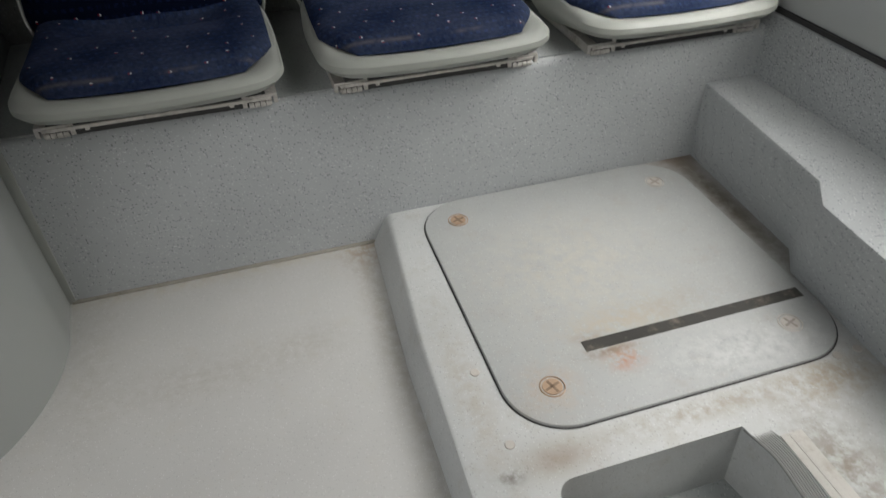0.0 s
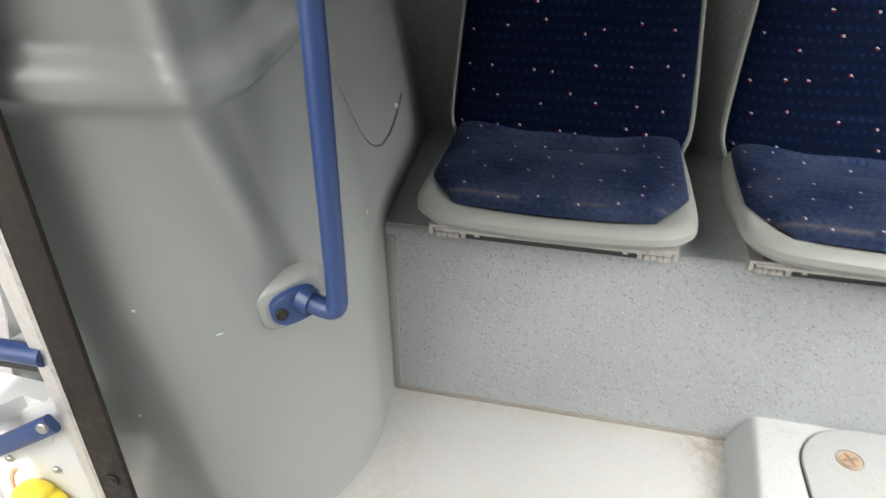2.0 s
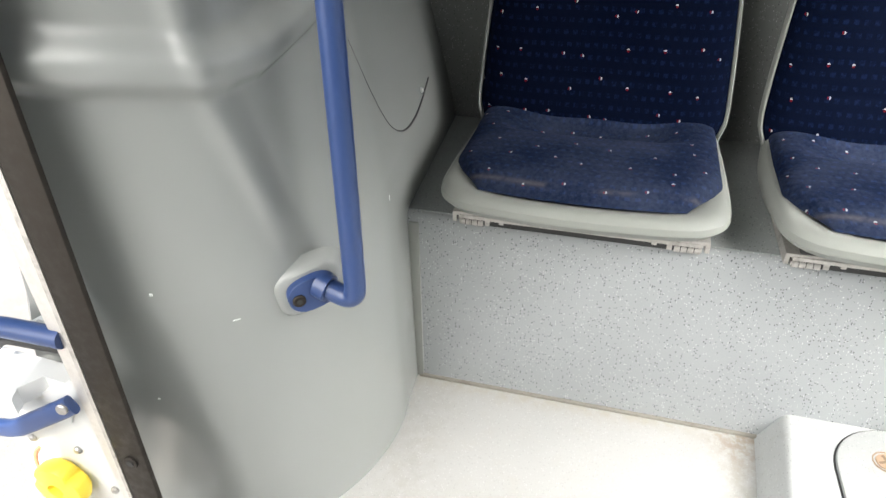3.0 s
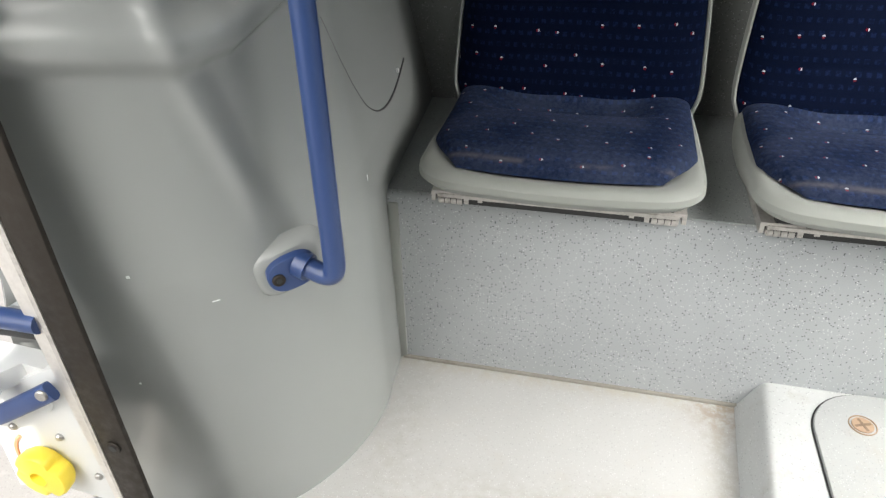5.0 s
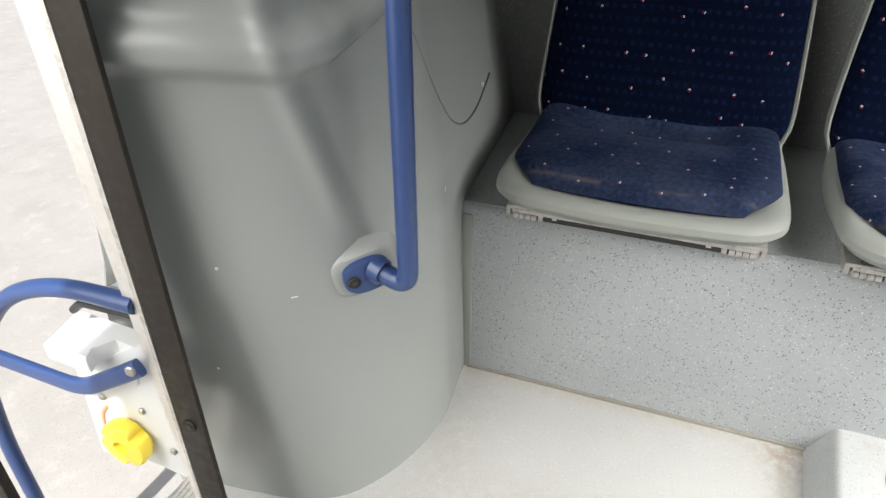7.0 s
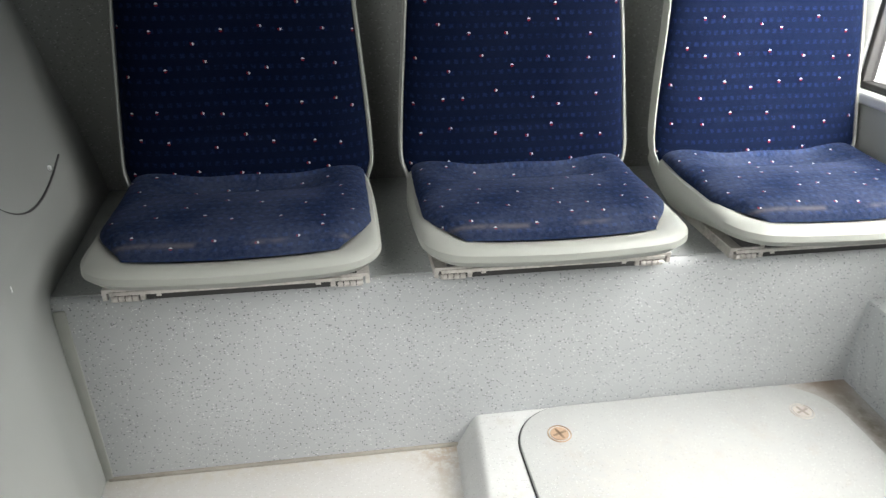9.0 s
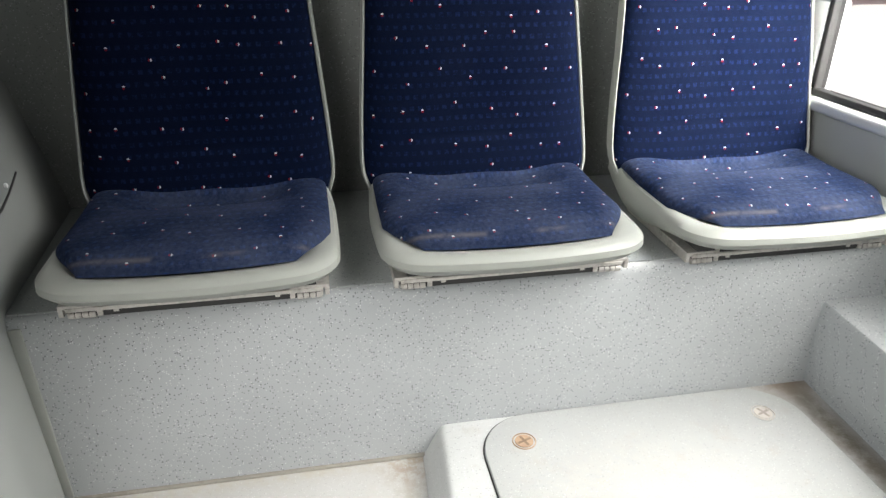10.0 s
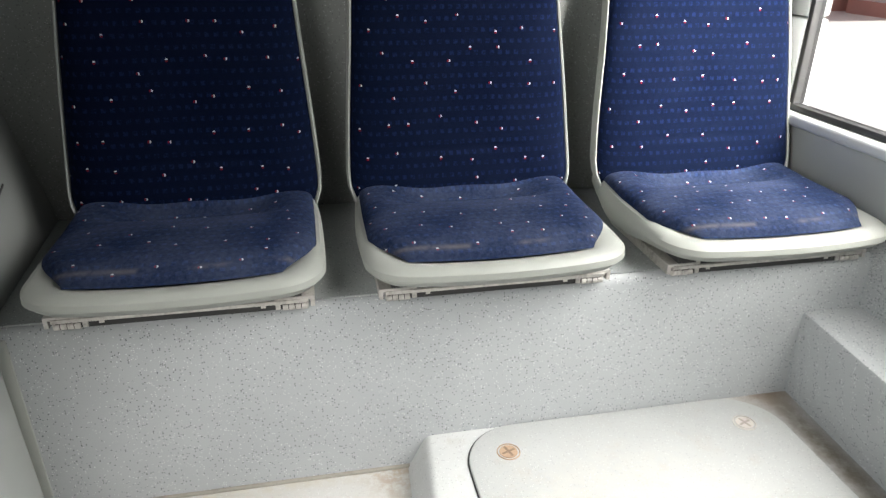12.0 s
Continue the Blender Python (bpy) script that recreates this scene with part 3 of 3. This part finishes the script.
def make_seat():
    top = thing("bus_seat", "grey plastic bus seat with dark blue flecked moquette cushions", "seat", "row of bus seats")
    bm = bmesh.new()
    loops = []
    # the skirt deepens towards the back of the seat
    for inset, z, sink in ((0.07, 0.041, 0.0), (0.026, 0.045, 0.018), (0.011, 0.050, 0.032), (0.0, 0.063, 0.020), (0.001, 0.074, 0.006),
                           (0.008, 0.081, 0.0), (0.02, 0.084, 0.0), (0.04, 0.080, 0.0), (0.09, 0.052, 0.0)):
        loops.append([(x, y, z - sink * smooth(-0.04, 0.20, y) + 0.022 * smooth(0.20, 0.36, y) ** 1.4) for x, y in seat_outline(inset)])
    rings(bm, loops)
    part("seat_shell", bm, SHELL, top)
    # back shell: a shallow tray whose rim shows round the cushion
    BY, LEAN = 0.296, 0.17

    def back_half(z):
        return 0.2420 - 0.030 * smooth(0.0, 0.55, z) - 0.075 * smooth(0.50, 0.70, z) ** 2 - 0.02 * smooth(0.07, 0.0, z)

    def back_at(a, z, h):
        z2 = z + 0.050
        return (a, BY - h + LEAN * z + 0.06 * math.exp(-z / 0.05) * -0.55 + 0.05 * smooth(0.25, 0.7, z) * 0.6, z2)

    bm = bmesh.new()
    zs = [0.70 * k / 26 for k in range(27)]
    side = [(back_half(z), z) for z in zs]
    outline = [(-w, z) for w, z in side] + [(w, z) for w, z in side[::-1]]
    rings(bm, [[back_at(a * s, z * (0.985 if s < 1 else 1), h) for a, z in outline] for s, h in ((0.92, -0.028), (0.985, -0.020), (1.0, -0.006), (0.998, 0.006), (0.986, 0.011), (0.972, 0.009), (0.962, 0.0))])
    part("back_shell", bm, SHELL, top)
    bm = pillow(lambda b: back_half(b + 0.02) - 0.008, 0.655, 0.030, lambda a, b, h: back_at(a, b + 0.02, h + 0.002),
                nv=110,
                dip=lambda a, b: -0.010 * math.exp(-((a / 0.12) ** 2)) * smooth(0.02, 0.2, b) - 0.0035 * math.exp(-(((b - 0.105) / 0.007) ** 2) - ((a / 0.13) ** 8)))
    part("back_cushion", bm, FABRIC, top, "blue moquette with white and red flecks, darkened for shade")

    def seat_half(b):
        return 0.160 + 0.061 * smooth(-0.012, 0.105, b) ** 0.8 - 0.002 * smooth(0.2, 0.36, b)

    def seat_at(a, b, h):
        y = -0.050 + b + 0.012 * (a / 0.16) ** 2 * smooth(0.2, 0.0, b)
        z = 0.082 + h + 0.007 * smooth(0.20, 0.34, b) * (abs(a) / 0.22) ** 1.6 + 0.012 * smooth(0.26, 0.335, b) * math.exp(-((a / 0.11) ** 2))
        return (a, y, z)

    def hollow(a, b):
        bay = math.exp(-(((b - 0.272) / 0.044) ** 6) - ((a / 0.14) ** 4))
        return -0.028 * bay - 0.004 * smooth(0.16, 0.24, b) * math.exp(-((a / 0.17) ** 4)) - 0.015 * smooth(0.065, 0.0, b) ** 1.3

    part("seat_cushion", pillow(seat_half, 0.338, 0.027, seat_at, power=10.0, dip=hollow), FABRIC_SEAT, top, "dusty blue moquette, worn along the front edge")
    # fixing rail and its end clamps
    part("fixing_rail", boxed(-0.20, 0.20, -0.018, 0.26, 0.012, 0.019, 0.001), ALU, top, "dull aluminium fixing rail")
    # black blocks put in for the dark gaps of shade above and below the rail
    bm = boxed(-0.195, 0.195, -0.013, 0.24, 0.0005, 0.0118)
    box(bm, -0.190, 0.190, -0.014, 0.25, 0.0192, 0.044)
    part("under_seat_shade", bm, RUBBER, top, "black blocks standing in for the shade under the seat")
    for sx in (-1, 1):
        bm = boxed(*sorted((sx * 0.150, sx * 0.211)), -0.016, 0.24, 0.017, 0.0235, 0.0008)
        box(bm, *sorted((sx * 0.204, sx * 0.211)), -0.016, 0.24, 0.004, 0.02)
        box(bm, *sorted((sx * 0.146, sx * 0.154)), -0.016, 0.24, 0.002, 0.03)
        box(bm, *sorted((sx * 0.122, sx * 0.130)), -0.014, 0.20, 0.006, 0.017)
        part("rail_profile", bm, ALU, top)
        bm = bmesh.new()
        for k in range(4):
            tube(bm, [(sx * (0.162 + 0.0105 * k) - 0.0045, -0.010, 0.0035), (sx * (0.162 + 0.0105 * k) + 0.0045, -0.010, 0.0035)], 0.0062, 10)
        box(bm, *sorted((sx * 0.156, sx * 0.200)), -0.012, 0.03, 0.0005, 0.008)
        part("clamp", bm, ALU, top)
    return top


seat = make_seat()
seat.matrix_basis = pose(0.286, 0.0, RISER_TOP)
for x in (0.817, 1.352):
    copy_thing(seat, pose(x, 0.0, RISER_TOP))


# ---- floor hatch ----
HATCH = thing("floor_hatch", "pale grey vinyl floor hatch with rounded corners and rusty screws", "hatch")
HX0, HX1, HY0, HY1 = 0.753, 1.404, -0.658, -0.003


def slab(inset, h):
    return [(x, y, h) for x, y in rounded(HX0 + inset, HX1 - inset, HY0 + inset, HY1 - inset, 0.105 - inset, 12)]


bm = bmesh.new()
rings(bm, [slab(-0.003, 0.066), slab(-0.003, 0.0712)])
part("gasket", bm, RUBBER, HATCH, "black rubber gap seal")
bm = bmesh.new()
rings(bm, [slab(0.0, 0.067), slab(0.0, 0.0735), slab(0.0015, 0.0755), slab(0.004, 0.076)])
part("lid", bm, HATCH_VINYL, HATCH)
part("grip_strip", boxed(0.928, 1.388, -0.522, -0.497, 0.0755, 0.0768), TAPE, HATCH, "worn black anti-slip strip")
for x, y, m in ((0.833, -0.080, RUST), (1.323, -0.087, PALE), (0.838, -0.574, RUST), (1.315, -0.574, PALE)):
    bm = bmesh.new()
    seg = 28

    def ringat(r, h):
        return [(x + r * math.cos(k * math.tau / seg), y + r * math.sin(k * math.tau / seg), h) for k in range(seg)]

    rings(bm, [ringat(0.0225, 0.0755), ringat(0.0225, 0.0770), ringat(0.0210, 0.0778), ringat(0.0200, 0.0745), ringat(0.0178, 0.0745), ringat(0.0170, 0.0776)])
    screw = part("screw", bm, m, HATCH)
    bm = bmesh.new()
    for ang in (20, 110):
        c, s = math.cos(radians(ang)), math.sin(radians(ang))
        r = bmesh.ops.create_cube(bm, size=1.0)
        for v in r["verts"]:
            px, py = v.co.x * 0.028, v.co.y * 0.0045
            v.co = Vector((x + px * c - py * s, y + px * s + py * c, 0.0775 + v.co.z * 0.0012))
    part("drive_slot", bm, RUST_DARK if m is RUST else PALE_DARK, screw)


# ---- grab rail on the corner panel ----
RAIL = thing("grab_rail", "blue enamelled tubular grab rail on the corner panel", "grab rail")
path = arc_path([(-0.004, -0.370, 0.487), (0.046, -0.374, 0.470), (0.049, -0.374, 0.885), (-0.012, -0.385, 0.995), (-0.057, -0.39, 1.0)], 0.035, 8)
part("tube", tube(bmesh.new(), path, 0.0137, 24), BLUE, RAIL)
nrm = Vector((0.62, -0.78, 0.0)).normalized()


def foot(c, parent):
    """An oval foot plate with its socket screw."""
    c = Vector(c)
    along = Vector((0.78, 0.62, 0.25)).normalized()
    acr = nrm.cross(along).normalized()

    def loop(sc, h, sq=2.6):
        out = []
        for k in range(32):
            a = k * math.tau / 32
            r = 1.0 / (abs(math.cos(a)) ** sq + abs(math.sin(a)) ** sq) ** (1 / sq)
            out.append(c + nrm * h + along * (0.033 * sc * r * math.cos(a)) + acr * (0.024 * sc * r * math.sin(a)))
        return out

    bm = bmesh.new()
    rings(bm, [loop(1.66, -0.026, 4.0), loop(1.50, -0.015, 4.0), loop(1.34, -0.007, 4.0), loop(1.18, -0.0035, 4.0)])
    part("moulded_pad", bm, PANEL, parent, "raised grey plastic pad")
    bm = bmesh.new()
    rings(bm, [loop(1, -0.006), loop(1, 0.005), loop(0.95, 0.007)])
    plate = part("foot_plate", bm, BLUE, parent)
    bm = bmesh.new()
    p = c - along * 0.020 + nrm * 0.0065
    disc(bm, p, 0.0085, nrm, 0.004, 20, 0.0015)
    sc = part("screw", bm, DARK_ALU, plate)
    bm = bmesh.new()
    disc(bm, p + nrm * 0.0035, 0.0040, nrm, 0.0012, 6)
    part("socket", bm, RUBBER, sc)


foot((-0.012, -0.376, 0.479), RAIL)
bm = bmesh.new()
tube(bm, [(-0.006, -0.369, 0.4875), (0.010, -0.372, 0.483)], 0.0180, 20)
part("collar", bm, BLUE, RAIL)

# inspection flap in the corner panel, its cut line and fixing
FLAP = thing("inspection_flap", "grey plastic inspection flap with a dark cut edge", "flap")
pts = []
for y, z in ((-0.16, 0.735), (-0.115, 0.665), (-0.075, 0.610), (-0.025, 0.557), (0.03, 0.527), (0.09, 0.514), (0.15, 0.515), (0.22, 0.523), (0.285, 0.537)):
    sec = panel_section(z, 150)
    k = int(np.argmin(abs(sec[:, 1] - y)))
    pts.append((sec[k, 0] + 0.0005, y, z))
bm = bmesh.new()
line = arc_path(pts, 0.03, 3)
loops = []
for i, p in enumerate(line):
    r = 0.0006 + 0.0022 * smooth(0.25, 0.8, i / (len(line) - 1))
    loops.append([p + Vector((0.6 * r * math.cos(a), 0, r * math.sin(a))) for a in (k * math.tau / 6 for k in range(6))])
rings(bm, loops)
part("cut_line", bm, RUBBER, FLAP)
p, nv = on_panel(0.215, 0.537)
bm = bmesh.new()
disc(bm, p - nv * 0.001, 0.0045, nv, 0.005, 12, 0.001)
part("rivet", bm, SILL, FLAP)


# ---- doorway post and the open door leaf ----
POST = thing("door_post", "dark brown anodised door post with a pale aluminium edge", "door post")
bm = bmesh.new()
box(bm, -0.223, -0.180, -0.552, -0.545, -0.05, 2.12, 0.0012)
part("dark_profile", bm, DARK_ALU, POST)
bm = bmesh.new()
rings(bm, [[(-0.2235, y, -0.05), (-0.2235, y, 2.12), (-0.310, y, 2.12), (-0.233, y, -0.05)] for y in (-0.549, -0.525)])
part("edge_profile", bm, SATIN, POST, "pale aluminium edge strip")
bm = bmesh.new()
rings(bm, [[(-0.2235, y, -0.05), (-0.2235, y, 2.12), (-0.240, y, 2.12), (-0.227, y, -0.05)] for y in (-0.5525, -0.549)])
part("inner_bead", bm, ALU, POST)
bm = bmesh.new()
disc(bm, (-0.202, -0.552, 0.301), 0.0095, (0, -1, 0), 0.003, 20, 0.001)
b = part("bolt", bm, DARK_ALU, POST)
bm = bmesh.new()
disc(bm, (-0.202, -0.555, 0.301), 0.0048, (0, -1, 0), 0.001, 12)
part("socket", bm, RUBBER, b)

DOOR = thing("door_leaf", "white metal lower door leaf standing open outside the doorway", "door")


def prism(bm, outline, z0, z1, bevel=0.0):
    """An upright block over a plan outline, its top edge eased."""
    c = Vector((sum(p[0] for p in outline) / len(outline), sum(p[1] for p in outline) / len(outline), 0))

    def ring(k, z):
        return [(c.x + (x - c.x) * k, c.y + (y - c.y) * k, z) for x, y in outline]

    rings(bm, [ring(1.0, z0), ring(1.0, z1 - bevel), ring(1.0 - bevel * 8, z1 - bevel * 0.3), ring(1.0 - bevel * 16, z1)])
    return bm


def strap(bm, pts, half_h, half_d, seg=20):
    """A flattened bar along a line, with rounded edges."""
    pts = [Vector(p) for p in pts]
    loops = []
    for i, p in enumerate(pts):
        d = (pts[min(i + 1, len(pts) - 1)] - pts[max(i - 1, 0)]).normalized()
        out = Vector((0, -1, 0))
        up = d.cross(out).normalized()
        out = up.cross(d).normalized()
        loops.append([p + up * (half_h * math.copysign(abs(math.cos(a)) ** 0.6, math.cos(a))) + out * (half_d * math.copysign(abs(math.sin(a)) ** 0.6, math.sin(a)))
                      for a in (k * math.tau / seg for k in range(seg))])
    rings(bm, loops)
    return bm


bm = bmesh.new()
out = [(-0.236, 0.43), (-0.39, 0.345), (-0.404, 0.165), (-0.318, 0.182), (-0.238, 0.172)]
rings(bm, [[(x, y, z) for x, z in out] for y in (-0.548, -0.530)])
part("plate", bm, WHITE, DOOR)
# moulded cover with a notch in which the bar's end sits
cover = [(-0.388, -0.578), (-0.312, -0.582), (-0.319, -0.566), (-0.302, -0.540), (-0.245, -0.546), (-0.245, -0.515), (-0.300, -0.512), (-0.402, -0.506)]
part("cover_box", prism(bmesh.new(), cover, 0.386, 0.412, 0.004), WHITE, DOOR, "white moulded cover")
bm = bmesh.new()
rings(bm, [[(x, y, z) for x, z in ((-0.362, 0.447), (-0.287, 0.496), (-0.240, 0.493), (-0.240, 0.452))] for y in (-0.530, -0.515)])
part("backing_plate", bm, SIDE, DOOR, "grey plastic backing plate")
part("seal", tube(bmesh.new(), arc_path([(-0.372, -0.532, 0.437), (-0.350, -0.534, 0.456), (-0.240, -0.534, 0.459)], 0.012, 5), 0.0058, 10), RUBBER, DOOR, "black rubber seal")
bar = arc_path([(-0.250, -0.560, 0.397), (-0.272, -0.566, 0.385), (-0.345, -0.570, 0.341), (-0.375, -0.570, 0.334), (-0.66, -0.560, 0.336)], 0.022, 6)
part("grab_bar", strap(bmesh.new(), bar, 0.0128, 0.007), BLUE, DOOR, "blue enamelled flattened grab bar")
bm = bmesh.new()
disc(bm, (-0.257, -0.566, 0.396), 0.0075, (0.15, -1, 0.1), 0.006, 16, 0.0015)
part("screw", bm, STEEL, DOOR)
bm = bmesh.new()
disc(bm, (-0.290, -0.5485, 0.358), 0.017, (0, -1, 0), 0.003, 20, 0.001)
part("cap", bm, SILL, DOOR)
part("outer_bar", tube(bmesh.new(), arc_path([(-0.24, -0.546, 0.490), (-0.36, -0.55, 0.494), (-0.47, -0.55, 0.45), (-0.60, -0.55, 0.31), (-0.64, -0.55, 0.1), (-0.64, -0.55, -0.34)], 0.08, 10), 0.0125, 18), BLUE, DOOR, "blue bar behind the door leaf")
for x, z in ((-0.357, 0.298), (-0.287, 0.295), (-0.252, 0.227)):
    bm = bmesh.new()
    disc(bm, (x, -0.548, z), 0.0055, (0, -1, 0), 0.005, 14, 0.002)
    part("rivet", bm, STEEL, DOOR)
KX, KZ = -0.318, 0.238
arc = [(KX + 0.056 * math.cos(radians(a)), -0.5485, KZ + 0.056 * math.sin(radians(a))) for a in range(130, 190, 8)]
part("turning_mark", tube(bmesh.new(), arc, 0.003, 6), ORANGE, DOOR, "faded orange curved mark")
KNOB = thing("release_knob", "yellow lobed plastic emergency release knob on the door leaf", "knob")
bm = bmesh.new()
loops = []
for r, h in ((0.024, 0.0), (0.034, 0.004), (0.038, 0.010), (0.039, 0.024), (0.036, 0.029), (0.020, 0.031), (0.012, 0.031), (0.010, 0.019)):
    lp = []
    for k in range(72):
        a = k * math.tau / 72
        lobe = 1 - 0.24 * max(0.0, math.cos(3 * (a - 0.75))) ** 6 if r > 0.03 else 1
        lp.append((KX + r * lobe * math.cos(a), -0.548 - h, KZ + r * lobe * math.sin(a)))
    loops.append(lp)
rings(bm, loops)
part("grip", bm, YELLOW, KNOB)
bm = bmesh.new()
disc(bm, (KX, -0.560, KZ), 0.0098, (0, -1, 0), 0.008, 20, 0.001)
part("cap", bm, YELLOW, KNOB)

SECOND = thing("door_post", "dark anodised post at the far side of the doorway", "door post")
part("dark_profile", boxed(-0.72, -0.685, -0.57, -0.55, -0.30, 2.12, 0.003), DARK_ALU, SECOND)
SILLS = tagged(part("door_threshold", boxed(-0.37, -0.290, -2.0, -0.449, -0.05, 0.003, 0.001), ALU), "ribbed aluminium threshold in the doorway", "threshold", kind="structure")
for k in range(7):
    part("rib", boxed(-0.362 + 0.010 * k, -0.357 + 0.010 * k, -2.0, -0.451, 0.0025, 0.0055), ALU, SILLS)

# ---- outside ----
tagged(part("ground", boxed(-60, 60, -60, 60, -0.5, -0.36), ASPHALT), "sunlit dusty concrete yard", "ground", kind="structure")
# added slab whose pale colour carries the glare outside the window
tagged(part("pavement", boxed(2.1, 40, -30, 40, -0.42, -0.345), APRON), "concrete paving beside the bus, whitened to stand in for glare", "pavement", kind="structure")
HOUSE = thing("far_building", "low pale plastered building with a red roof across the yard", "building")
part("wall", boxed(11, 17, 7.5, 11.0, -0.36, 3.0), FAR, HOUSE)
part("plinth", boxed(10.9, 17.1, 7.4, 11.1, -0.36, -0.1), ROOF, HOUSE)
part("wall", boxed(9.2, 15.0, 11.4, 16.0, -0.36, 3.0), ROOF, HOUSE, "red-brown brick wing")
part("roof", boxed(8.8, 17.4, 7.0, 16.4, 3.0, 3.5), ROOF, HOUSE)
